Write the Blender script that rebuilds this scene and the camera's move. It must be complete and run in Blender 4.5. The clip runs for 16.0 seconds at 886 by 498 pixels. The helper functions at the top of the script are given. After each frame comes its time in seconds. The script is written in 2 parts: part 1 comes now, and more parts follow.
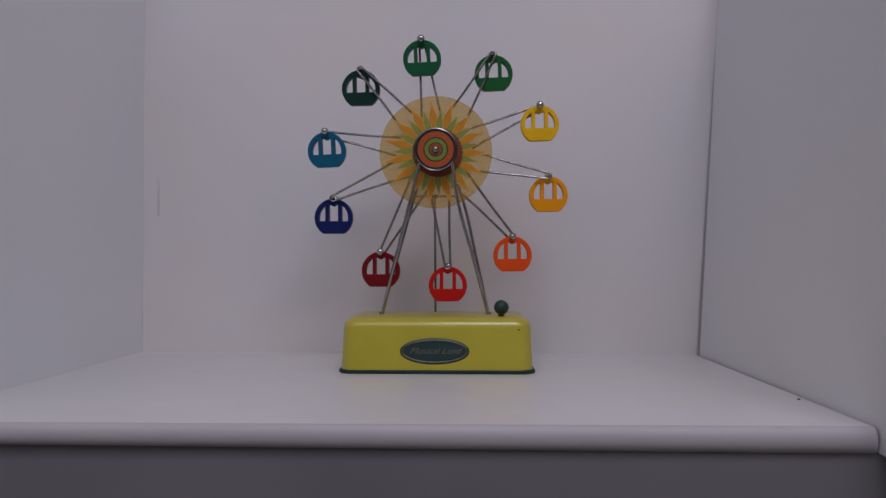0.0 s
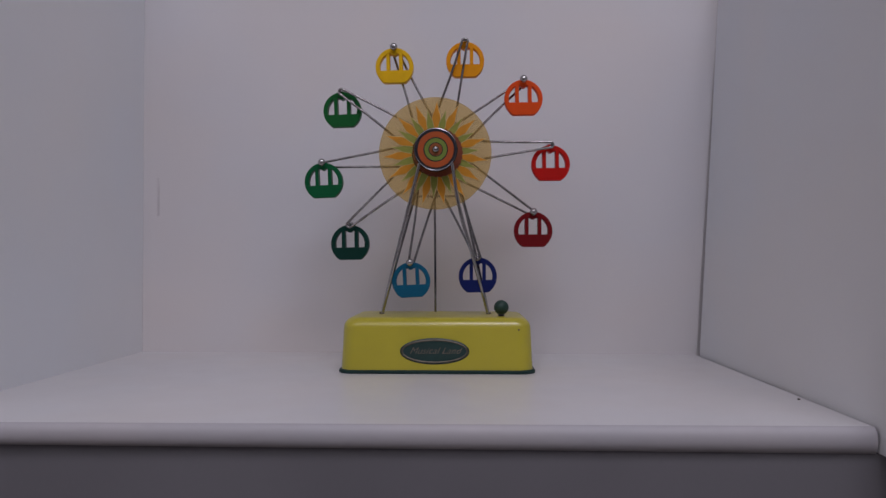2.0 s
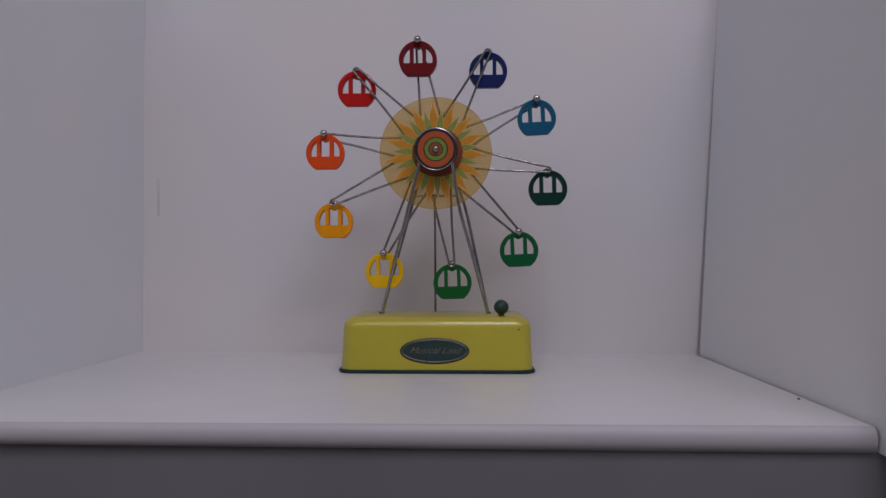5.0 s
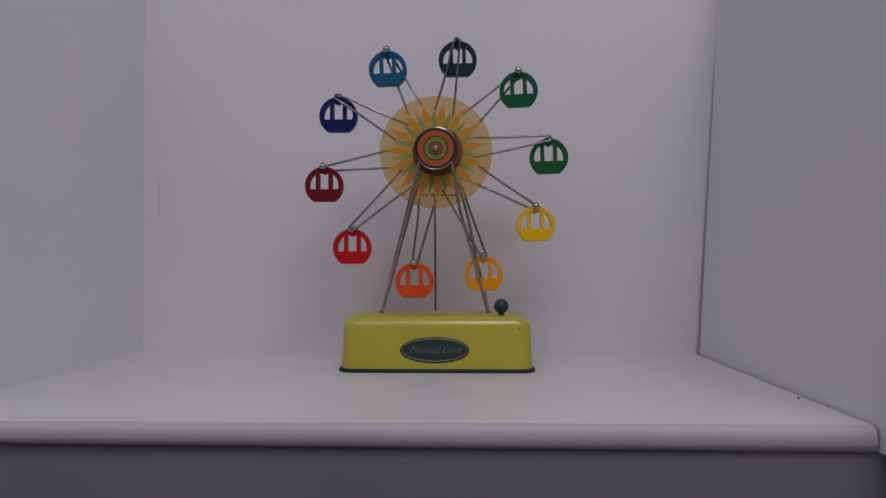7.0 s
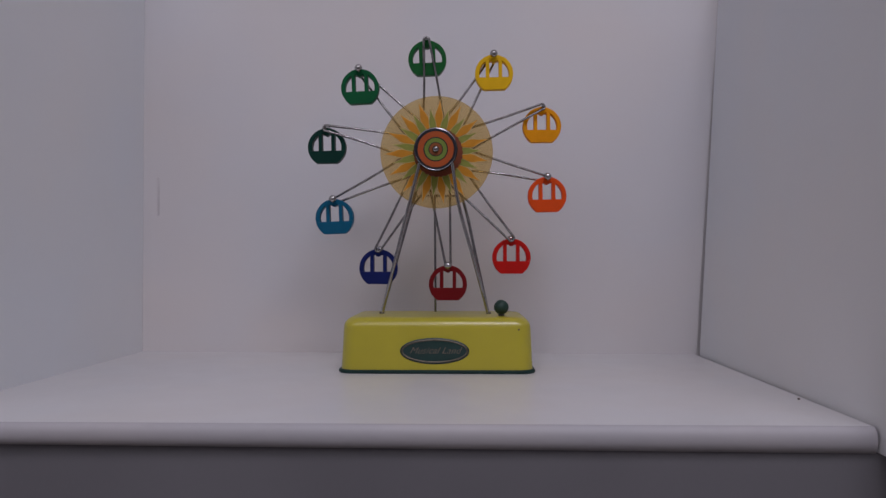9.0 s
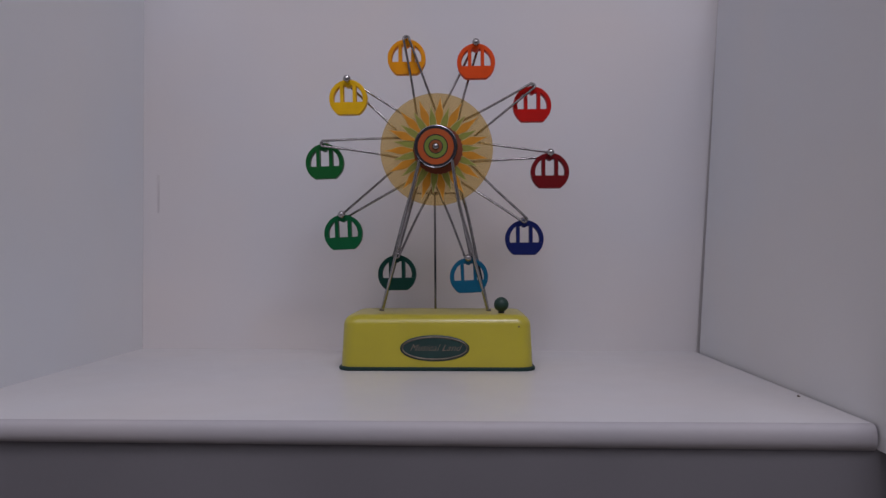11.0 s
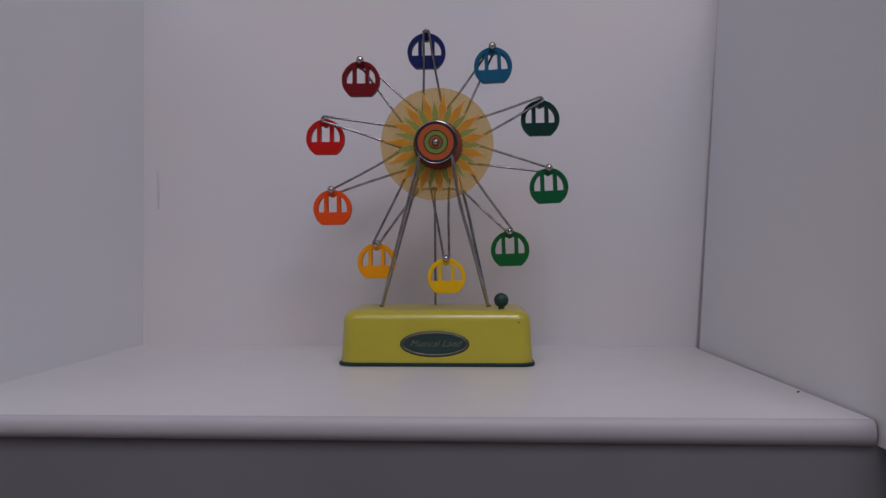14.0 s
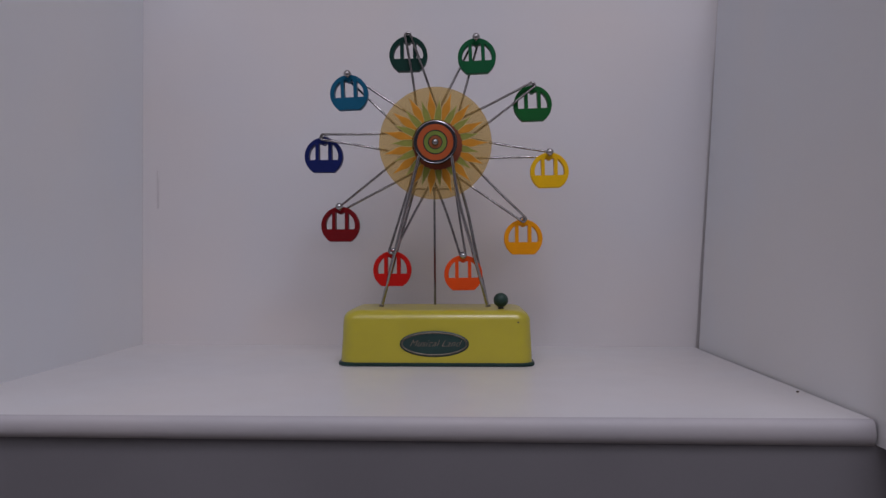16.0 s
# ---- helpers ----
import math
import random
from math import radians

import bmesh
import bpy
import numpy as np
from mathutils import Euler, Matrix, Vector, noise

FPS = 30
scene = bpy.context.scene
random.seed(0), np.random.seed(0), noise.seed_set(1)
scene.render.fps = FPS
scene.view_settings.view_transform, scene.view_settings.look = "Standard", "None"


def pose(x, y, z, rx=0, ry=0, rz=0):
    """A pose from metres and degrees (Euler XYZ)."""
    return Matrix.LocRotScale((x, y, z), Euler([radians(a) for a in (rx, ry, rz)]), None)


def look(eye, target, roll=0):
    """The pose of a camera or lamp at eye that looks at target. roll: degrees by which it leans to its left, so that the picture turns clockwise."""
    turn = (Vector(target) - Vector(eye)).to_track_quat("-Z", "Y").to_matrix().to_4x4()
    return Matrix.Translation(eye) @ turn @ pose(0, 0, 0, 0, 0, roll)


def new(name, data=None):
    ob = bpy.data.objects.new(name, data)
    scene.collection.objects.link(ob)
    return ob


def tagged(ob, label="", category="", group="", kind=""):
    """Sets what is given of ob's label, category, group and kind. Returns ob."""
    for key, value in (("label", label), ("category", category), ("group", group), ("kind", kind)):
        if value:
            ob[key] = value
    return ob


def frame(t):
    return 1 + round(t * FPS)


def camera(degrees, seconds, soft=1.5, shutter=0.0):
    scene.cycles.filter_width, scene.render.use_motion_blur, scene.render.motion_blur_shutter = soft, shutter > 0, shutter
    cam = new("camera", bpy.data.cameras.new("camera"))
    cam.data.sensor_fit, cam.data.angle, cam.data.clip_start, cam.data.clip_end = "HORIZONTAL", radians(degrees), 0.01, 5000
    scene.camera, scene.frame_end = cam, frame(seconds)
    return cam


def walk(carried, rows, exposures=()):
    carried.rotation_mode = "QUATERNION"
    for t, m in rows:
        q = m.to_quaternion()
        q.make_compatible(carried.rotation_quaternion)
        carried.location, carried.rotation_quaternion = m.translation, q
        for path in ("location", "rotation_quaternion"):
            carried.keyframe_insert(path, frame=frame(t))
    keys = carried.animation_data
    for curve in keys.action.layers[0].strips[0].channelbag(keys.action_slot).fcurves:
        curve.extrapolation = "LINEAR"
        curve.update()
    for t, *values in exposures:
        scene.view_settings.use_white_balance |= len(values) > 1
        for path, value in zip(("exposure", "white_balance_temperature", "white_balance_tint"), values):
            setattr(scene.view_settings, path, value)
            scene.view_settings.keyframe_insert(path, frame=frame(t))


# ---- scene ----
# ---- camera ----
LENS = 2 * math.degrees(math.atan(784 / 1400))
cam = camera(LENS, 16.0, soft=1.4)
# the tripod head sinks a little: seconds, fall of the view in thousandths of the focal length
SAG = [(0.0, 0.41), (0.5, 1.1), (1.0, 0.2), (1.5, 0.14), (2.0, 0.41), (2.5, -0.42), (3.0, -1.54), (3.5, -4.6), (4.0, 0.0),
       (4.2, 0.0), (6.3, -1.3), (6.5, -1.54), (7.0, -1.54), (7.5, 0.0), (8.0, 0.0), (8.5, -0.15), (9.0, 0.0), (9.2, -0.4),
       (11.3, -5.1), (11.5, -5.15), (12.0, -4.6), (12.5, -6.55), (13.0, -6.69), (13.5, -7.82), (14.0, -12.26),
       (14.5, -16.72), (15.0, -15.3), (15.5, -14.62), (16.0, -12.4)]
EYE = (0.0262, -0.807, 0.106)
walk(cam, [(t, pose(*EYE, 90 + math.degrees(math.atan((22 + d) / 1400)), 0, 1.555 - (0.03 if t > 14.2 else 0.0)))
           for t, d in SAG])

# ---- light ----
scene.view_settings.exposure = 0.0
world = bpy.data.worlds.new("world")
scene.world = world
world.use_nodes = True
world.node_tree.nodes["Background"].inputs["Color"].default_value = (0.75, 0.8, 0.9, 1)
world.node_tree.nodes["Background"].inputs["Strength"].default_value = 0.05


def area_lamp(name, eye, target, sx, sy, watts, colour):
    data = bpy.data.lights.new(name, "AREA")
    data.shape, data.size, data.size_y, data.energy, data.color = "RECTANGLE", sx, sy, watts, colour
    ob = new(name, data)
    ob.matrix_world = look(eye, target)
    return ob


# an added wide overhead fill for even light, and one brighter lamp below it
area_lamp("overhead_fill", (0.14, -1.6, 1.95), (0.14, -1.40, 0.0), 3.9, 2.4, 44.0, (0.985, 0.94, 1.07))
area_lamp("ceiling_lamp", (0.36, -1.2, 1.88), (0.34, -1.1, 0.0), 0.8, 0.45, 12.0, (0.985, 0.94, 1.07))


# ---- materials ----
def material(name, colour, rough=0.5, metal=0.0, vary=0.08, scale=40.0, bump=0.05, bump_scale=400.0, coat=0.0, clear=0.0,
             translucent=0.0, spec=0.5, stain=0.0, stain_scale=6.0):
    """Principled surface with two scales of variation: broad mottling and fine grain."""
    m = bpy.data.materials.new(name)
    m.use_nodes = True
    nt = m.node_tree
    n, l = nt.nodes, nt.links
    b = n["Principled BSDF"]
    b.inputs["Metallic"].default_value = metal
    b.inputs["Coat Weight"].default_value = coat
    b.inputs["Coat Roughness"].default_value = 0.2
    b.inputs["Specular IOR Level"].default_value = spec
    tc = n.new("ShaderNodeTexCoord")
    big = n.new("ShaderNodeTexNoise")
    big.inputs["Scale"].default_value, big.inputs["Detail"].default_value = scale, 4
    l.new(tc.outputs["Object"], big.inputs["Vector"])
    ramp = n.new("ShaderNodeValToRGB")
    ramp.color_ramp.elements[0].position, ramp.color_ramp.elements[1].position = 0.3, 0.7
    ramp.color_ramp.elements[0].color = tuple(c * (1 - vary) for c in colour) + (1,)
    ramp.color_ramp.elements[1].color = tuple(min(1, c * (1 + vary)) for c in colour) + (1,)
    l.new(big.outputs["Fac"], ramp.inputs["Fac"])
    out = ramp.outputs["Color"]
    if stain:
        wide = n.new("ShaderNodeTexNoise")
        wide.inputs["Scale"].default_value, wide.inputs["Detail"].default_value = stain_scale, 2
        l.new(tc.outputs["Object"], wide.inputs["Vector"])
        tint = n.new("ShaderNodeValToRGB")
        tint.color_ramp.elements[0].position, tint.color_ramp.elements[1].position = 0.35, 0.65
        tint.color_ramp.elements[0].color = (1 - stain, 1 - stain * 0.5, 1, 1)
        tint.color_ramp.elements[1].color = (1, 1 - stain * 0.5, 1 - stain, 1)
        l.new(wide.outputs["Fac"], tint.inputs["Fac"])
        mul = n.new("ShaderNodeMix")
        mul.data_type, mul.blend_type = "RGBA", "MULTIPLY"
        mul.inputs["Factor"].default_value = 1
        l.new(out, mul.inputs["A"])
        l.new(tint.outputs["Color"], mul.inputs["B"])
        out = mul.outputs["Result"]
    l.new(out, b.inputs["Base Color"])
    fine = n.new("ShaderNodeTexNoise")
    fine.inputs["Scale"].default_value, fine.inputs["Detail"].default_value = bump_scale, 3
    l.new(tc.outputs["Object"], fine.inputs["Vector"])
    rr = n.new("ShaderNodeMapRange")
    rr.inputs["To Min"].default_value, rr.inputs["To Max"].default_value = max(0.02, rough - 0.08), min(1, rough + 0.08)
    l.new(fine.outputs["Fac"], rr.inputs["Value"])
    l.new(rr.outputs["Result"], b.inputs["Roughness"])
    if bump:
        bp = n.new("ShaderNodeBump")
        bp.inputs["Strength"].default_value, bp.inputs["Distance"].default_value = bump, 0.001
        l.new(fine.outputs["Fac"], bp.inputs["Height"])
        l.new(bp.outputs["Normal"], b.inputs["Normal"])
    last = b.outputs["BSDF"]
    if translucent:
        tr = n.new("ShaderNodeBsdfTranslucent")
        l.new(out, tr.inputs["Color"])
        mx = n.new("ShaderNodeMixShader")
        mx.inputs["Fac"].default_value = translucent
        l.new(last, mx.inputs[1])
        l.new(tr.outputs["BSDF"], mx.inputs[2])
        last = mx.outputs["Shader"]
    if clear:
        tp = n.new("ShaderNodeBsdfTransparent")
        tp.inputs["Color"].default_value = (1.0, 0.895, 0.66, 1)
        mx = n.new("ShaderNodeMixShader")
        mx.inputs["Fac"].default_value = clear
        l.new(last, mx.inputs[1])
        l.new(tp.outputs["BSDF"], mx.inputs[2])
        last = mx.outputs["Shader"]
    l.new(last, n["Material Output"].inputs["Surface"])
    return m


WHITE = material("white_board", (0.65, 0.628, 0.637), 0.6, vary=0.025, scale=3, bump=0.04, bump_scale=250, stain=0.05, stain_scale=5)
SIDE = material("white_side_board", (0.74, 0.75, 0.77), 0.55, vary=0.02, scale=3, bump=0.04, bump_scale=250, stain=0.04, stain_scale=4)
SHELF = material("white_laminate", (0.59, 0.58, 0.587), 0.32, vary=0.02, scale=5, bump=0.0, bump_scale=25, stain=0.03)
# greyer than SHELF: the shade of the lip's front face is in this colour
SHADED_LIP = material("shaded_lip_laminate", (0.40, 0.385, 0.405), 0.55, vary=0.03, scale=6, bump=0.02, bump_scale=200, stain=0.03)
GREY = material("grey_board", (0.150, 0.146, 0.160), 0.6, vary=0.06, scale=8, bump=0.05)
ROOM = material("room_paint", (0.56, 0.545, 0.55), 0.8, vary=0.03, scale=2, bump=0.05)
FLOORM = material("room_floor", (0.14, 0.12, 0.10), 0.5, vary=0.15, scale=6, bump=0.05)
CHROME = material("chrome", (0.285, 0.278, 0.278), 0.12, metal=1.0, vary=0.3, scale=160, bump=0.35, bump_scale=420)
POLISHED = material("polished_chrome", (0.38, 0.37, 0.37), 0.09, metal=1.0, vary=0.12, scale=90, bump=0.06, bump_scale=500)
GUN = material("dark_chrome", (0.10, 0.10, 0.11), 0.16, metal=1.0, vary=0.2, scale=120, bump=0.05, bump_scale=600)
STEEL = material("worn_chrome", (0.24, 0.235, 0.235), 0.22, metal=1.0, vary=0.2, scale=120, bump=0.1, bump_scale=600)
ENAMEL = material("yellow_green_enamel", (0.41, 0.355, 0.022), 0.38, vary=0.05, scale=18, bump=0.02, bump_scale=150, coat=0.55)
RIM = material("dark_green_rim", (0.008, 0.030, 0.026), 0.6, spec=0.25, vary=0.2, scale=60, bump=0.05)
KNOB = material("dark_green_knob", (0.013, 0.038, 0.029), 0.5, spec=0.35, vary=0.15, scale=80, bump=0.05)
BADGE = material("dark_green_badge", (0.010, 0.036, 0.032), 0.35, vary=0.2, scale=80, bump=0.03)
BRONZE = material("bronze_border", (0.11, 0.095, 0.07), 0.4, metal=0.5, vary=0.25, scale=150, bump=0.1)
SCRIPT = material("gold_script", (0.22, 0.165, 0.125), 0.5, metal=0.2, vary=0.2, scale=200, bump=0.0)
FILM = material("tan_film", (0.52, 0.37, 0.14), 0.45, vary=0.05, scale=30, bump=0.02, clear=0.74, translucent=0.35)
PETAL = material("orange_print", (0.78, 0.37, 0.028), 0.5, vary=0.14, scale=120, bump=0.02, translucent=0.2, clear=0.34)
CREAM = material("cream_print", (0.72, 0.62, 0.34), 0.5, vary=0.12, scale=120, bump=0.02, translucent=0.3, clear=0.25)
LEAF = material("green_print", (0.38, 0.43, 0.09), 0.5, vary=0.14, scale=120, bump=0.02, translucent=0.2, clear=0.36)
BROWN = material("red_brown_print", (0.18, 0.036, 0.009), 0.5, vary=0.15, scale=80, bump=0.03)
H_ORANGE = material("orange_lacquer", (0.37, 0.068, 0.008), 0.4, vary=0.06, scale=60, bump=0.02)
H_GREEN = material("leaf_lacquer", (0.15, 0.21, 0.028), 0.4, vary=0.06, scale=60, bump=0.02)
H_BROWN = material("brown_lacquer", (0.24, 0.066, 0.015), 0.4, vary=0.06, scale=60, bump=0.02)
BLACK = material("black_lacquer", (0.012, 0.012, 0.018), 0.3, vary=0.1, scale=60, bump=0.02)
DARK = material("dark_dirt", (0.09, 0.07, 0.05), 0.8, vary=0.3, scale=300, bump=0.2)
SCUFF = material("grey_scuff", (0.57, 0.54, 0.55), 0.7, vary=0.05, scale=80, bump=0.0)


# ---- mesh helpers ----
def part(name, bm, mat, parent=None, label="", smooth=True, at=None):
    """Links a bmesh as one mesh object, under a thing or a part."""
    me = bpy.data.meshes.new(name)
    bmesh.ops.recalc_face_normals(bm, faces=bm.faces[:])
    bm.to_mesh(me)
    bm.free()
    me.materials.append(mat)
    if smooth:
        me.shade_smooth()
        me.set_sharp_from_angle(angle=radians(38))
    ob = new(name, me)
    if parent:
        ob.parent = parent
    if at is not None:
        ob.matrix_basis = at
    if label:
        tagged(ob, label)
    return ob


def thing(name, label, category, at=None, group="", kind=""):
    ob = new(name)
    ob.empty_display_size = 0.02
    if at is not None:
        ob.matrix_basis = at
    return tagged(ob, label, category, group, kind)


def loft(rings, cap=True, closed=True):
    """A skin over rings of points of one count."""
    bm = bmesh.new()
    rows = [[bm.verts.new(p) for p in ring] for ring in rings]
    n = len(rows[0])
    for a, b in zip(rows, rows[1:]):
        for i in range(n if closed else n - 1):
            bm.faces.new((a[i], a[(i + 1) % n], b[(i + 1) % n], b[i]))
    if cap:
        bm.faces.new(rows[0])
        bm.faces.new(rows[-1])
    return bm


def box(x0, y0, z0, x1, y1, z1, bevel=0.0, segments=2):
    bm = bmesh.new()
    bmesh.ops.create_cube(bm, size=1)
    for v in bm.verts:
        v.co = Vector(((x0 + x1) / 2 + v.co.x * (x1 - x0), (y0 + y1) / 2 + v.co.y * (y1 - y0), (z0 + z1) / 2 + v.co.z * (z1 - z0)))
    if bevel:
        bmesh.ops.bevel(bm, geom=bm.edges[:], offset=bevel, segments=segments, profile=0.5, affect="EDGES")
    return bm


def slab(corners, z0, z1):
    """A prism over a plan of corners."""
    return loft([[(x, y, z0) for x, y in corners], [(x, y, z1) for x, y in corners]])


def smooth_path(points, steps=8):
    """Catmull-Rom through the points."""
    p = [Vector(q) for q in points]
    p = [2 * p[0] - p[1]] + p + [2 * p[-1] - p[-2]]
    made = []
    for a, b, c, d in zip(p, p[1:], p[2:], p[3:]):
        for i in range(steps):
            t = i / steps
            made.append(0.5 * (2 * b + (c - a) * t + (2 * a - 5 * b + 4 * c - d) * t ** 2 + (3 * b - a - 3 * c + d) * t ** 3))
    return made + [p[-2]]


def wire(points, r, sides=8, closed=False):
    """A round wire along a path."""
    pts = [Vector(q) for q in points]
    rings, side = [], None
    n = len(pts)
    for i, q in enumerate(pts):
        a = pts[(i - 1) % n] if closed or i else q
        b = pts[(i + 1) % n] if closed or i < n - 1 else q
        way = (b - a).normalized()
        if side is None:
            side = way.cross(Vector((0, 1, 0.01))).normalized()
        side = (side - way * side.dot(way)).normalized()
        up = way.cross(side)
        rings.append([q + r * (math.cos(k * math.tau / sides) * side + math.sin(k * math.tau / sides) * up) for k in range(sides)])
    if closed:
        rings.append(rings[0])
        bm = loft(rings, cap=False)
        bmesh.ops.remove_doubles(bm, verts=bm.verts[:], dist=1e-6)
        return bm
    return loft(rings)


def turned(profile, n=48, axis="y"):
    """A turned body: profile of (radius, place along the axis)."""
    rings = []
    for r, h in profile:
        ring = []
        for k in range(n):
            c, s = r * math.cos(k * math.tau / n), r * math.sin(k * math.tau / n)
            ring.append((c, h, s) if axis == "y" else (c, s, h))
        rings.append(ring)
    return loft(rings)


def annulus(r0, r1, y0, y1, n=64):
    """A flat ring with thickness, facing along y."""
    rings = []
    for r, y in ((r0, y0), (r1, y0), (r1, y1), (r0, y1), (r0, y0)):
        rings.append([(r * math.cos(k * math.tau / n), y, r * math.sin(k * math.tau / n)) for k in range(n)])
    bm = loft(rings, cap=False)
    bmesh.ops.remove_doubles(bm, verts=bm.verts[:], dist=1e-7)
    return bm


def prism_y(outline, y0, y1):
    """An outline in x and z, extruded along y."""
    return loft([[(x, y0, z) for x, z in outline], [(x, y1, z) for x, z in outline]])


# ---- the niche ----
bm = slab([(-0.60, -0.2915), (0.289, -0.2882), (0.289, 0.125), (-0.60, 0.125)], -0.0165, 0.0)
for v in bm.verts:
    if v.co.z < -0.01 and v.co.x < 0:
        v.co.z = -0.0116
shelf = part("shelf", bm, SHELF)
tagged(shelf, "white laminate shelf board with a rounded front edge", "shelf", kind="structure")

# the shelf's rounded front lip, its shade put into a greyer colour
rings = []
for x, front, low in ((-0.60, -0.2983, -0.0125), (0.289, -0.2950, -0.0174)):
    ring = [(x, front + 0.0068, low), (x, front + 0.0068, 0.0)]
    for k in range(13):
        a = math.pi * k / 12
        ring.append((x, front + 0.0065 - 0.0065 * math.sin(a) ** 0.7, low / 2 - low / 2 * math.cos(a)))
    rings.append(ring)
part("shelf_lip", loft(rings), SHADED_LIP, shelf, "rounded shelf lip with shade in its greyer colour")

bm = slab([(-0.42, 0.1192), (0.2911, 0.1071), (0.2911, 0.125), (-0.42, 0.1405)], -0.004, 0.46)
for v in bm.verts:
    if v.co.x > 0 and v.co.z > 0.1:
        v.co.x = 0.3206
back = part("wall_north", bm, WHITE, smooth=False)
tagged(back, "plain white back board of the niche", "wall", kind="structure")
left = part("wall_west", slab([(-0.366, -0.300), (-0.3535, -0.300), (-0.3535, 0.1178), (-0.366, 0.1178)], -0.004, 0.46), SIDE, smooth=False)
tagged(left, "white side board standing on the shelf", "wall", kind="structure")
LEAN = 0.0572
bm = slab([(0.2905, -0.330), (0.3305, -0.330), (0.3325, 0.0985), (0.2925, 0.0985)], -0.0165, 0.46)
for v in bm.verts:
    v.co.x += LEAN * max(0.0, v.co.z)
bmesh.ops.bisect_plane(bm, geom=bm.verts[:] + bm.edges[:] + bm.faces[:], plane_co=(0, 0, 0), plane_no=(0, 0, 1))
for v in bm.verts:
    if abs(v.co.z) < 1e-5:
        v.co.x -= LEAN * 0.46 * 0.0165 / 0.4765
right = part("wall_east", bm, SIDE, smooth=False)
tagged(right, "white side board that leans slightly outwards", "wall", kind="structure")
skirt = part("cabinet_front", box(-0.60, -0.2905, -0.40, 0.60, -0.270, -0.0105), GREY, smooth=False)
tagged(skirt, "dark grey board below the white shelf", "panel", kind="structure")

# the room round the niche
for name, b in (("room_wall_south", (-2.0, -4.02, -1.0, 2.4, -4.0, 2.0)), ("room_wall_west", (-2.02, -4.0, -1.0, -2.0, 0.22, 2.0)),
                ("room_wall_east", (2.4, -4.0, -1.0, 2.42, 0.22, 2.0)), ("room_wall_north", (-2.0, 0.2, -1.0, 2.4, 0.22, 2.0))):
    tagged(part(name, box(*b), ROOM, smooth=False), "plain light room wall", "wall", kind="structure")
tagged(part("ceiling", box(-2.02, -4.02, 2.0, 2.42, 0.22, 2.02), ROOM, smooth=False), "plain light ceiling", "ceiling", kind="structure")
tagged(part("floor", box(-2.02, -4.02, -1.02, 2.42, 0.22, -1.0), FLOORM, smooth=False), "plain brown room floor", "floor", kind="structure")

# ---- the toy ----
toy = thing("toy_ferris_wheel", "tin toy ferris wheel with coloured gondolas on a yellow-green base", "toy ferris wheel")
HUB = Vector((-0.0027, 0.0, 0.2168))
TOP = 0.0527


def rounded_plan(hx, hy, r, n=7):
    pts = []
    for cx, cy, a0 in ((hx - r, hy - r, 0), (-hx + r, hy - r, 90), (-hx + r, -hy + r, 180), (hx - r, -hy + r, 270)):
        for k in range(n):
            a = radians(a0 + 90 * k / (n - 1))
            pts.append((cx + r * math.cos(a), cy + r * math.sin(a)))
    return pts


def base_body():
    rings = []
    for hx, hy, z in ((0.0918, 0.0592, 0.0034), (0.0914, 0.0586, 0.012), (0.0908, 0.0568, 0.026), (0.0902, 0.0556, 0.0420)):
        rings.append([(x, y, z) for x, y in rounded_plan(hx, hy, 0.014)])
    for k in range(1, 9):
        a = radians(90 * k / 8)
        ins, up = 0.0105 * (1 - math.cos(a)), 0.0107 * math.sin(a)
        rings.append([(x, y, 0.0420 + up) for x, y in rounded_plan(0.0902 - ins, 0.0556 - ins, 0.014 - ins * 0.5)])
    return loft(rings)


base = part("base", base_body(), ENAMEL, toy, "glossy yellow-green enamelled tin base", at=Matrix.Translation((-0.0004, 0, 0)))
rim_rings = []
for inset, z in ((0.0010, 0.0), (0.0, 0.0008), (0.0, 0.0026), (0.0007, 0.0034), (0.0030, 0.0037)):
    rim_rings.append([(x, y, z) for x, y in rounded_plan(0.0941 - inset, 0.0612 - inset, 0.015 - inset)])
part("base_rim", loft(rim_rings), RIM, base, "dark green rim")


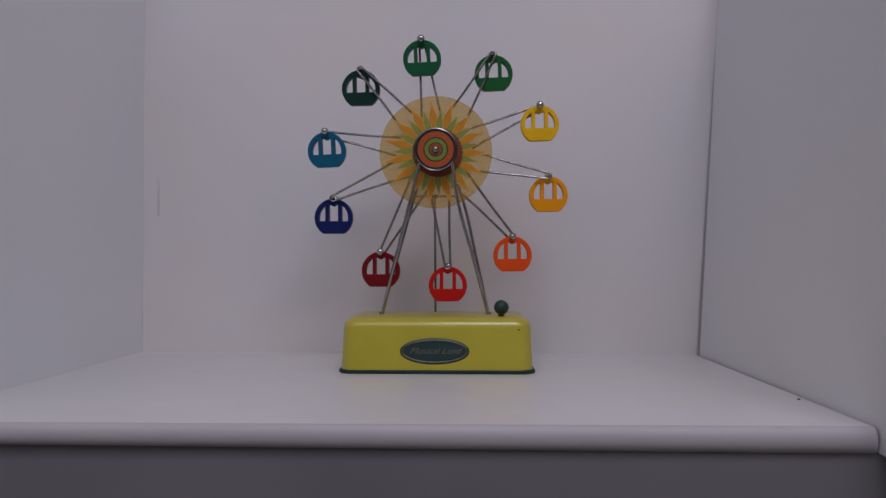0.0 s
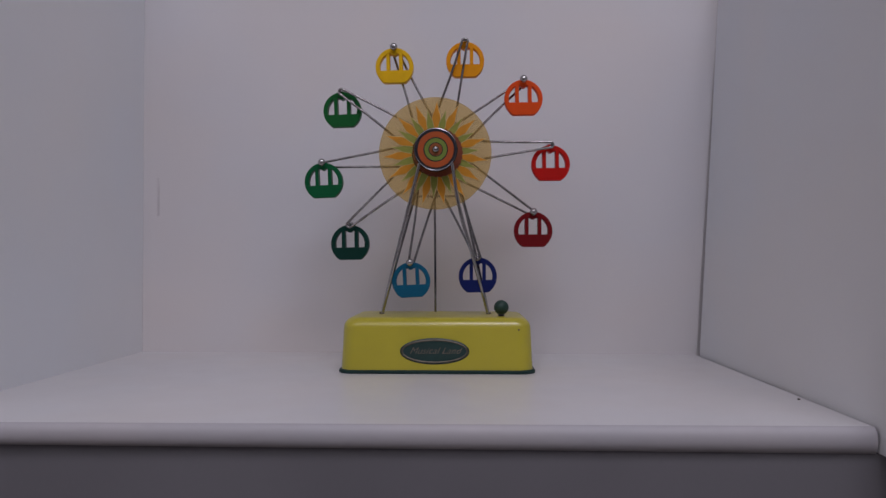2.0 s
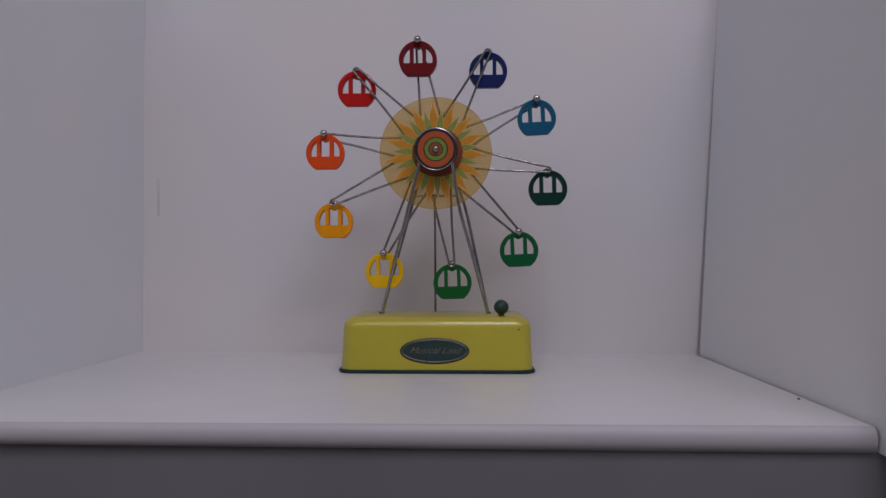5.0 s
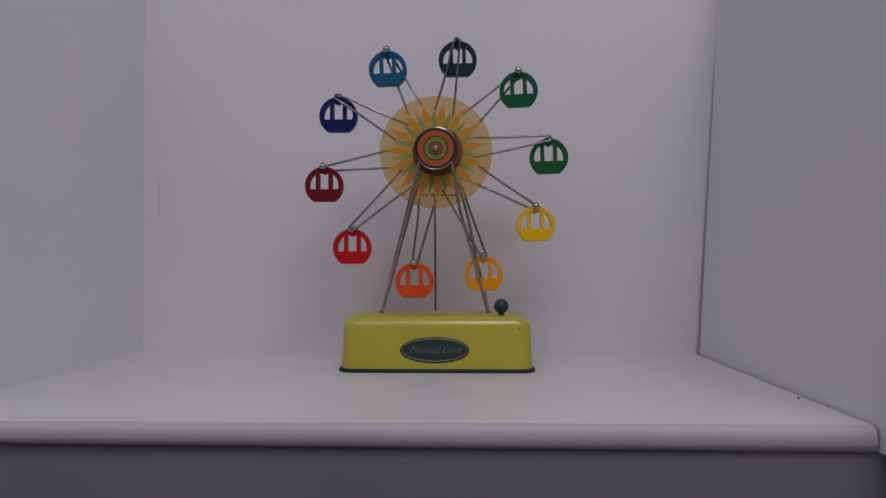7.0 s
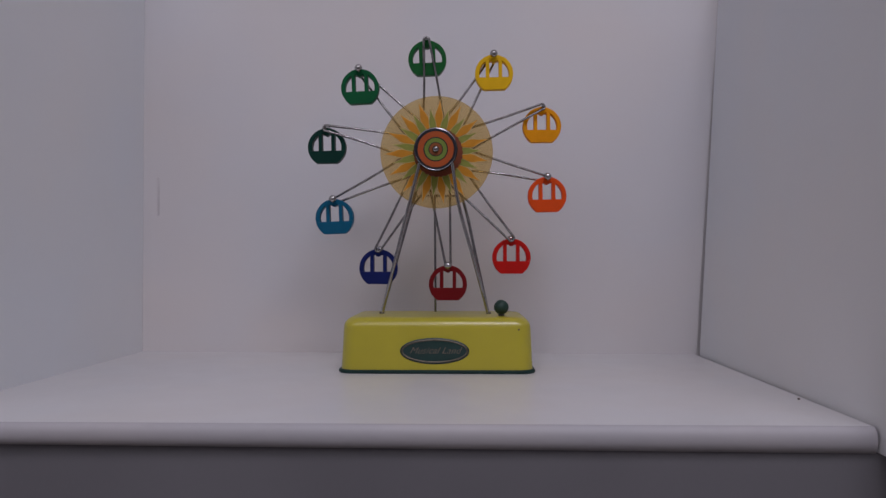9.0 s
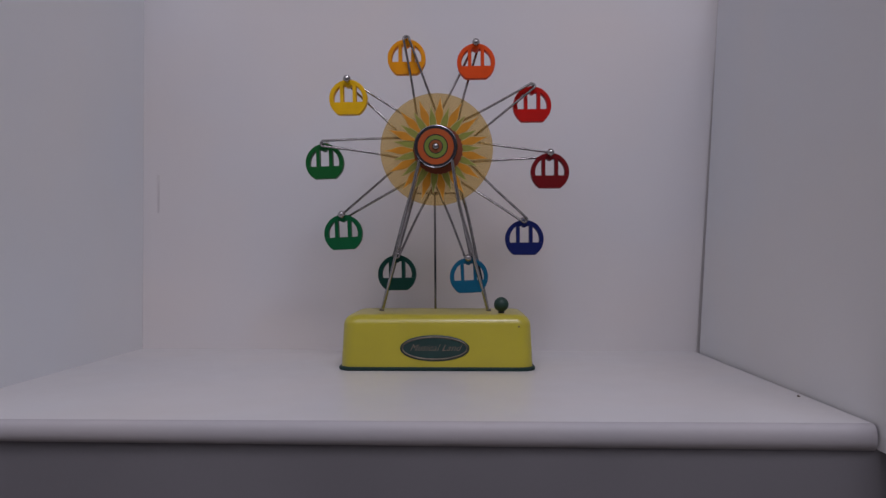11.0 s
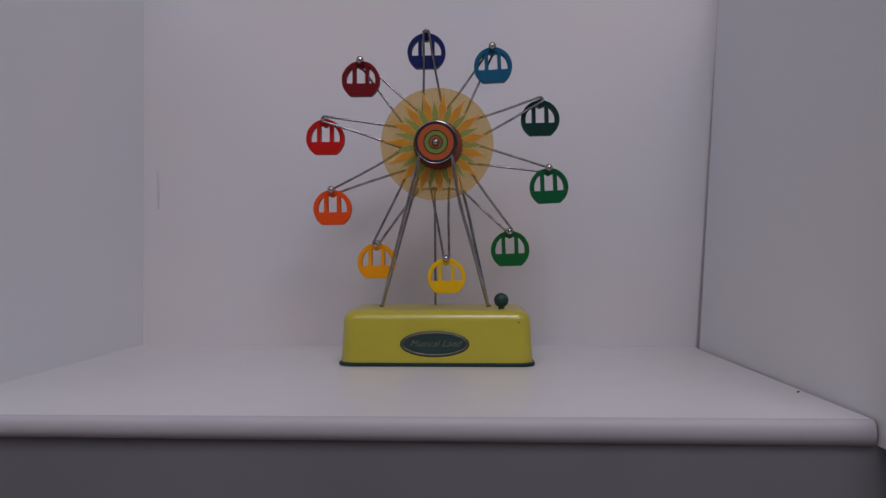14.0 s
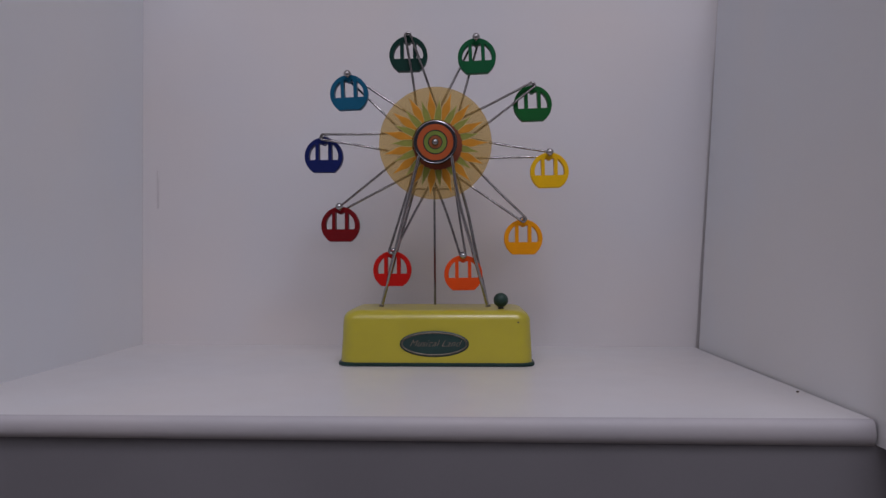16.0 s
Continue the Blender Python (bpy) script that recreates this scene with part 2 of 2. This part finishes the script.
def badge():
    at = Matrix.Translation((-0.0016, -0.0579, 0.0213)) @ pose(0, 0, 0, -2.0)
    def oval(a, b, y0, y1, y2, n=64):
        rings = []
        for s, y in ((1.0, y0), (1.0, y1), (0.985, y2), (0.94, y2)):
            rings.append([(a * s * math.cos(k * math.tau / n), y, b * s * math.sin(k * math.tau / n)) for k in range(n)])
        return rings
    plate = part("badge", loft(oval(0.0308, 0.0106, 0.0012, -0.0006, -0.0010)), BADGE, base, "dark green oval name plate", at=at)
    n, ring = 72, []
    for k in range(n):
        a = k * math.tau / n
        ring.append((0.0308 * math.cos(a), -0.0009, 0.0104 * math.sin(a)))
    part("badge_border", wire(ring, 0.0009, 8, closed=True), BRONZE, plate, "bronze border")
    # dark outer ring: the shadow line round the plate, built as a shape
    n, ring = 72, []
    for k in range(n):
        a = k * math.tau / n
        ring.append((0.0319 * math.cos(a), -0.0003, 0.0115 * math.sin(a)))
    part("badge_shadow_line", wire(ring, 0.0009, 8, closed=True), BADGE, plate)
    curve = bpy.data.curves.new("lettering", "FONT")
    curve.body, curve.size, curve.shear, curve.extrude = "Musical Land", 0.0088, 0.5, 0.00012
    curve.space_character = 1.05
    curve.align_x, curve.align_y = "CENTER", "CENTER"
    curve.offset = -0.00012
    temp = new("temp", curve)
    bpy.context.view_layer.update()
    me = bpy.data.meshes.new_from_object(temp.evaluated_get(bpy.context.evaluated_depsgraph_get()))
    bpy.data.objects.remove(temp)
    me.materials.clear()
    me.materials.append(SCRIPT)
    ob = new("lettering", me)
    ob.parent = plate
    ob.matrix_basis = pose(0.0, -0.00125, 0.0003, 90)
    tagged(ob, "thin gold slanted lettering")


badge()
part("paint_chip", turned([(0.0009, 0.001), (0.0009, -0.0004), (0.0005, -0.0005)], 10), DARK, base, "dark paint chip",
     at=Matrix.Translation((0.0780, -0.0552, 0.0415)))

# crank knob
knob = part("knob", turned([(max(0.0001, 0.0072 * math.sin(math.pi * k / 16)), 0.0613 - 0.0072 * math.cos(math.pi * k / 16)) for k in range(17)],
                           32, "z"), KNOB, toy, "round dark green knob", at=Matrix.Translation((0.0622, -0.030, 0)))
part("stem", turned([(0.0030, TOP - 0.0005), (0.0030, 0.0540), (0.0026, 0.0552)], 20, "z"), BLACK, knob, "short dark stem")

# legs: each side has a front and a rear wire that meet in one foot
FOOT_L, FOOT_R = Vector((-0.0583, 0.001, TOP)), Vector((0.0507, 0.001, TOP))
hy = 0.0255
for sign, tag in ((-1, "front"), (1, "rear")):
    y = sign * hy
    ring = [(HUB.x + 0.0005 + 0.0207 * math.cos(k * math.tau / 56), y, HUB.z + 0.0002 + 0.0207 * math.sin(k * math.tau / 56)) for k in range(56)]
    hoop = part("hub_hoop", wire(ring, 0.0011, 8, closed=True), GUN, toy, "dark chrome wire hoop round the hub")
    for foot, side in ((FOOT_L, -1), (FOOT_R, 1)):
        top = Vector((HUB.x + 0.0005 + side * 0.0160, y, HUB.z - 0.0130))
        if side < 0:
            path = smooth_path([top, top.lerp(foot, 0.33), top.lerp(foot, 0.66), foot + Vector((0, 0, -0.001))])
        else:
            bow = Vector((-0.0035, 0, 0)) if sign < 0 else Vector((0.0030, 0, 0))
            path = smooth_path([top, top.lerp(foot, 0.3) + bow, top.lerp(foot, 0.62) + bow * 0.5, foot + Vector((0, 0, -0.001))])
        part("leg", wire(path, 0.0018 if sign < 0 else 0.0016, 10), POLISHED if sign < 0 else STEEL, toy, "slim chrome wire leg")
for foot in (FOOT_L, FOOT_R):
    part("foot_collar", turned([(0.0026, TOP - 0.0003), (0.0026, TOP + 0.0012), (0.0020, TOP + 0.0022)], 20, "z"), BRONZE, toy,
         at=Matrix.Translation((foot.x, foot.y, 0)))
part("cross_bar", wire([(-0.0255, 0.0255, 0.1748), (0.0170, 0.0255, 0.1748)], 0.0010, 8), STEEL, toy, "thin steel cross bar")
part("bar_clamp", box(-0.0085, 0.0240, 0.1730, -0.0020, 0.0290, 0.1768, 0.0006), STEEL, toy)
part("drive_rod", wire([(-0.0052, 0.0275, 0.1760), (-0.0048, 0.0310, 0.11), (-0.0046, 0.034, TOP - 0.001)], 0.0012, 8), STEEL, toy,
     "upright steel drive rod")

# hub caps, which stand still
for sign in (-1, 1):
    cap = part("hub_cap", turned([(0.0203, sign * 0.0195), (0.0203, sign * 0.0262), (0.0196, sign * 0.0268)], 64), BLACK, toy,
               "black rimmed hub cap with painted rings", at=Matrix.Translation((HUB.x + 0.0005, 0, HUB.z + 0.0002)))
    y = sign * 0.0268
    for r0, r1, mat in ((0.0122, 0.0179, H_ORANGE), (0.0072, 0.0111, H_GREEN), (0.0030, 0.0063, H_BROWN)):
        part("painted_ring", annulus(r0, r1, y - 0.0002, y + 0.0002), mat, cap)
    part("axle_nut", turned([(0.0035, y), (0.0035, y + sign * 0.0010), (0.0028, y + sign * 0.0026), (0.0014, y + sign * 0.0034), (0.0001, y + sign * 0.0036)], 24),
         CHROME, cap, "domed chrome nut")

# ---- the turning wheel ----
wheel = thing("wheel", "", "", Matrix.Translation(HUB))
wheel.parent = toy
tagged(wheel, "turning wheel of bent chrome wire spokes")
GAP = 0.009
RADII = [v * 0.000574 for v in (202.5, 200.0, 201.0, 203.3, 201.0, 203.0, 201.5, 200.0, 200.0, 200.0)]
SET = (1.1, -0.7, -0.1, -0.6, -0.2, -0.5, 0.5, -0.3, 0.9, 0.0)
ARM = [-36.0 * i + SET[i] for i in range(10)]
part("axle", turned([(0.0022, -0.027), (0.0022, 0.027)], 16), STEEL, wheel)
part("hub_plate", turned([(0.0300, -0.0020), (0.0305, -0.0010), (0.0305, 0.0010), (0.0300, 0.0020)], 48), BROWN, wheel)
DISC_Y = -0.0066
disc = part("sun_disc", annulus(0.0022, 0.0571, -0.0004, 0.0004, 96), FILM, toy, "translucent tan film disc printed with a sunburst",
            at=Matrix.Translation((HUB.x, DISC_Y, HUB.z)))


def leaf_outline(pts, steps=4):
    """A petal along x, mirrored about its axis, from (radius, half width) points."""
    p = smooth_path([(r, w, 0) for r, w in pts], steps)
    return [(q.x, q.y) for q in p] + [(q.x, -q.y) for q in reversed(p) if abs(q.y) > 1e-5]


def petal_ring(name, pts, count, phase, mat, y, back=-0.0004):
    shared = None
    for k in range(count):
        if shared is None:
            ob = part(name, prism_y(leaf_outline(pts), y, back), mat, disc, smooth=False)
            shared = ob.data
        else:
            ob = new(name, shared)
            ob.parent = disc
        ob.matrix_basis = pose(0, 0, 0, 0, -(phase + k * 360 / count), 0)


def grown(pts, by):
    """The same petal with a margin round it."""
    return [(r, w + by) for r, w in pts[:-1]] + [(pts[-1][0] + 2.5 * by, 0.0)]


ORANGE_PETAL = [(0.0240, 0.0011), (0.0300, 0.0027), (0.0345, 0.0039), (0.0388, 0.0036), (0.0430, 0.0022), (0.0475, 0.0011), (0.0532, 0.0)]
GREEN_PETAL = [(0.0235, 0.0054), (0.0290, 0.0045), (0.0325, 0.0031), (0.0365, 0.0017), (0.0447, 0.0)]
petal_ring("orange_outline", grown(ORANGE_PETAL, 0.0005), 15, 0.0, CREAM, -0.0009, -0.0008)
petal_ring("orange_petal", ORANGE_PETAL, 15, 0.0, PETAL, -0.0011, -0.0010)
petal_ring("green_outline", grown(GREEN_PETAL, 0.0005), 15, 12.0, CREAM, -0.0005, -0.0004)
petal_ring("green_petal", GREEN_PETAL, 15, 12.0, LEAF, -0.0007, -0.0006)
scallop = []
for k in range(180):
    r = 0.0247 + 0.0004 * math.cos(k * 2 * 30 * math.pi / 180)
    scallop.append((r * math.cos(k * math.tau / 180), r * math.sin(k * math.tau / 180)))
part("hub_collar", prism_y(scallop, -0.0006, 0.0006), BROWN, toy, "red-brown scalloped collar before the sunburst", smooth=False,
     at=Matrix.Translation((HUB.x + 0.0024, DISC_Y - 0.0016, HUB.z - 0.0005)))
part("hub_spool", turned([(0.0150, -0.0195), (0.0150, -0.0080)], 40), BROWN, wheel)
part("hub_spool", turned([(0.0150, 0.0025), (0.0150, 0.0195)], 40), BROWN, wheel)


def arm(i):
    """A bent wire: two shanks from the disc to a tight loop round the gondola's pin."""
    a, side = radians(ARM[i]), (-1 if i % 2 else 1)
    along, across = Vector((math.cos(a), 0, math.sin(a))), Vector((-math.sin(a), 0, math.cos(a)))
    r_in, half, tip = 0.0300, radians(22), RADII[i]
    def spot(r, w, y):
        return along * r + across * w + Vector((0, y * side, 0))
    foot_r, foot_w = r_in * math.cos(half), r_in * math.sin(half)
    pts = [spot(foot_r - 0.002, foot_w, 0.0008), spot(foot_r + 0.0008, foot_w - 0.0001, 0.0022), spot(foot_r + 0.004, foot_w - 0.0005, 0.0026)]
    pts += [spot(0.072, 0.0064, 0.0058), spot(tip - 0.004, 0.0030, GAP), spot(tip + 0.0006, 0.0026, GAP), spot(tip + 0.0021, 0.0, GAP)]
    full = pts + [p - 2 * across * p.dot(across) for p in reversed(pts[:-1])]
    rng = random.Random(40 + i)
    for k in (3, len(full) - 4):
        full[k] = full[k] + across * rng.uniform(-0.0006, 0.0006) + along * rng.uniform(-0.006, 0.006)
    part("spoke_wire", wire(smooth_path(full, 6), 0.00125, 10), CHROME, wheel, "bent chrome wire spoke")


for i in range(10):
    arm(i)

# ---- gondolas ----
COLOURS = [("green", (0.002, 0.105, 0.034)), ("grass green", (0.007, 0.115, 0.024)), ("yellow", (0.82, 0.49, 0.007)),
           ("amber orange", (0.82, 0.325, 0.003)), ("red-orange", (0.76, 0.080, 0.008)), ("red", (0.52, 0.008, 0.005)),
           ("dark red", (0.17, 0.004, 0.007)), ("navy blue", (0.006, 0.014, 0.11)), ("teal blue", (0.004, 0.105, 0.20)),
           ("dark green", (0.002, 0.036, 0.026))]
TILT = (2.5, 2.0, 1.2, 0.3, 0.6, 0.2, 0.0, 0.2, 2.5, 1.0)
HANG = 0.0190
DEPTH = 0.0045


def gondola_body():
    """A round plate with a flat foot and three windows, one moulding."""
    R, cut, sill, rim, head = 0.0194, 0.0163, -0.0036, 0.0150, 0.0131
    bars = (-0.0083, -0.0047, 0.0047, 0.0083)
    bm = bmesh.new()
    E = 0.0005
    levels = ((-DEPTH, E), (-DEPTH + E, 0.0), (DEPTH - E, 0.0), (DEPTH, E))
    def strip(outline, proud=0.0):
        cx, cz = (sum(p[k] for p in outline) / len(outline) for k in (0, 1))
        vs = []
        for y, inset in levels:
            y += math.copysign(proud, y)
            ring = []
            for x, z in outline:
                far = math.hypot(x - cx, z - cz)
                f = 1 - inset / far
                ring.append(bm.verts.new((cx + (x - cx) * f, y, cz + (z - cz) * f)))
            vs.append(ring)
        n = len(outline)
        for a, b in zip(vs, vs[1:]):
            for k in range(n):
                bm.faces.new((a[k], a[(k + 1) % n], b[(k + 1) % n], b[k]))
        bm.faces.new(vs[0])
        bm.faces.new(vs[-1][::-1])
    # lower tub
    a_s, a_c = math.asin(sill / R), -math.asin(cut / R)
    tub = [(R * math.cos(a_s + (a_c - a_s) * k / 10), R * math.sin(a_s + (a_c - a_s) * k / 10)) for k in range(11)]
    strip(tub + [(-x, z) for x, z in reversed(tub)])
    # hoop over the windows
    b_s = math.asin(sill / rim)
    outer = [(R * math.cos(a_s + (math.pi - 2 * a_s) * k / 36), R * math.sin(a_s + (math.pi - 2 * a_s) * k / 36)) for k in range(37)]
    inner = []
    for k in range(37):
        a = b_s + (math.pi - 2 * b_s) * k / 36
        inner.append((rim * math.cos(a), min(rim * math.sin(a), head)))
    rows = []
    for y, inset in levels:
        fo, fi = 1 - inset / R, 1 + inset / rim
        rows.append([[bm.verts.new((x * fo, y, z * fo)) for x, z in outer], [bm.verts.new((x * fi, y, z * fi)) for x, z in inner]])
    for k in range(36):
        (fo, fi), (bo, bi) = rows[0], rows[-1]
        bm.faces.new((fo[k], fo[k + 1], fi[k + 1], fi[k]))
        bm.faces.new((bo[k + 1], bo[k], bi[k], bi[k + 1]))
        for (ao, ai), (co, ci) in zip(rows, rows[1:]):
            bm.faces.new((ao[k + 1], ao[k], co[k], co[k + 1]))
            bm.faces.new((ai[k], ai[k + 1], ci[k + 1], ci[k]))
    # two posts
    for x0, x1 in (bars[:2], bars[2:]):
        z0, z1 = sill - 0.0004, [min(math.sqrt(rim ** 2 - x * x), head) + 0.0006 for x in (x0, x1)]
        strip([(x0, z0), (x1, z0), (x1, z1[1]), (x0, z1[0])], -0.0003)
    # ear round the pin
    strip([(0.0036 * math.cos(k * math.tau / 20), HANG - 0.0030 + 0.0044 * math.sin(k * math.tau / 20)) for k in range(20)], 0.0003)
    return bm


gondolas = []
for i, (hue, colour) in enumerate(COLOURS):
    mat = material(hue.replace(" ", "_") + "_plastic", colour, 0.42, vary=0.06, scale=70, bump=0.03, bump_scale=300, translucent=0.15, spec=0.22)
    g = new("gondola")
    g.empty_display_size = 0.01
    g.parent = toy
    tagged(g, hue + " plastic gondola with three window openings")
    bm = gondola_body()
    for v in bm.verts:
        v.co.z -= HANG
    part("cabin", bm, mat, g, hue + " plastic cabin")
    s = 1 if i % 2 else -1
    part("pin", turned([(0.0011, -GAP - 0.001), (0.0011, GAP + 0.001)], 14), STEEL, g)
    ball = bmesh.new()
    bmesh.ops.create_uvsphere(ball, u_segments=20, v_segments=12, radius=0.0039)
    part("pin_ball", ball, POLISHED, g, "chrome ball", at=Matrix.Translation((0, s * (GAP + 0.0005), 0)))
    gondolas.append(g)

# ---- small things ----
crumb = bmesh.new()
bmesh.ops.create_icosphere(crumb, subdivisions=2, radius=0.0011)
for v in crumb.verts:
    v.co = Vector((v.co.x * 1.1, v.co.y * 0.8, v.co.z * 0.6 + 0.0008)) * (1 + 0.25 * noise.noise(v.co * 900))
tagged(part("crumb", crumb, DARK, at=Matrix.Translation((0.2820, -0.1925, 0.0))), "tiny dark brown crumb on the white shelf", "crumb")
part("scuff", box(-0.3365, 0.1168, 0.160, -0.3340, 0.1180, 0.205, 0.0005), SCUFF, back, "faint grey vertical scuff")

# ---- movement ----
TURN = [(0.0, 96.38), (0.5, 113.4), (1.0, 136.3), (1.5, 159.7), (2.0, 183.9), (2.5, 208.0), (3.0, 232.5), (3.5, 253.7),
        (4.0, 274.2), (4.2, 282.4), (6.3, 369.4), (6.5, 379.33), (7.0, 403.09), (7.5, 426.62), (8.0, 450.6), (8.5, 470.6),
        (9.0, 491.5), (9.2, 499.3), (11.3, 586.6), (11.5, 595.8), (12.0, 619.8), (12.5, 644.5), (13.0, 668.6),
        (13.5, 687.99), (14.0, 707.24), (14.5, 725.99), (15.0, 746.5), (15.5, 766.85), (16.0, 788.2)]


# the loose sun disc shivers: seconds, turn in degrees, shift across and up in millimetres
DISC = [(0.0, 94.6, 0.2, 0.6), (0.5, 86.0, 0.2, 0.8), (1.0, 92.6, 0.2, 0.3), (1.5, 86.6, -0.7, 0.0), (2.0, 88.0, -0.4, -0.5),
        (2.5, 87.6, -0.5, 0.0), (3.0, 92.6, -0.3, -0.4), (3.5, 97.6, 0.0, -0.7), (4.0, 98.3, 0.0, -0.6), (4.2, 98.0, 0.0, -0.6),
        (6.3, 84.6, 0.2, -0.6), (6.5, 84.0, 0.2, -0.4), (7.0, 80.9, 0.2, -0.4), (7.5, 84.0, -0.2, -0.5), (8.0, 79.0, 1.0, -0.4),
        (8.5, 71.3, 1.0, 0.4), (9.0, 62.0, 1.0, 0.4), (9.2, 60.0, 1.0, 0.4), (11.3, 61.7, 1.0, 0.4), (11.5, 61.7, 1.0, 0.4),
        (12.0, 73.9, 0.2, -0.2), (12.5, 77.0, 0.2, -0.4), (13.0, 66.6, 0.6, 0.5), (13.5, 63.0, 1.1, 1.1), (14.0, 57.5, 1.5, 1.4),
        (14.5, 53.5, 1.0, 2.0), (15.0, 49.4, 0.6, 2.0), (15.5, 38.2, 0.2, 1.8), (16.0, 48.2, 0.2, 2.4)]


def turn_at(t):
    """The wheel's angle, by a smooth curve through TURN."""
    ts, vs = [a for a, _ in TURN], [b for _, b in TURN]
    k = max(0, min(len(ts) - 2, sum(a <= t for a in ts) - 1))
    def slope(j):
        if j in (0, len(ts) - 1):
            j0, j1 = (0, 1) if j == 0 else (j - 1, j)
            return (vs[j1] - vs[j0]) / (ts[j1] - ts[j0])
        a, b = (vs[j] - vs[j - 1]) / (ts[j] - ts[j - 1]), (vs[j + 1] - vs[j]) / (ts[j + 1] - ts[j])
        return 2 * a * b / (a + b)
    h = ts[k + 1] - ts[k]
    u = (t - ts[k]) / h
    return ((2 * u ** 3 - 3 * u ** 2 + 1) * vs[k] + (u ** 3 - 2 * u ** 2 + u) * h * slope(k)
            + (3 * u ** 2 - 2 * u ** 3) * vs[k + 1] + (u ** 3 - u ** 2) * h * slope(k + 1))


def motions():
    times = [k / 10 for k in range(161)]
    walk(wheel, [(t, pose(*HUB, 0, -turn_at(t), 0)) for t in times])
    walk(disc, [(t, pose(-0.0031 + dx / 1000, DISC_Y, 0.2164 + dz / 1000, 0, -a, 0)) for t, a, dx, dz in DISC])
    for i, g in enumerate(gondolas):
        rows = []
        for t in times:
            a = radians(turn_at(t) + ARM[i])
            rows.append((t, pose(HUB.x + RADII[i] * math.cos(a), 0, HUB.z + RADII[i] * math.sin(a), 0, -TILT[i], 0)))
        walk(g, rows)


motions()
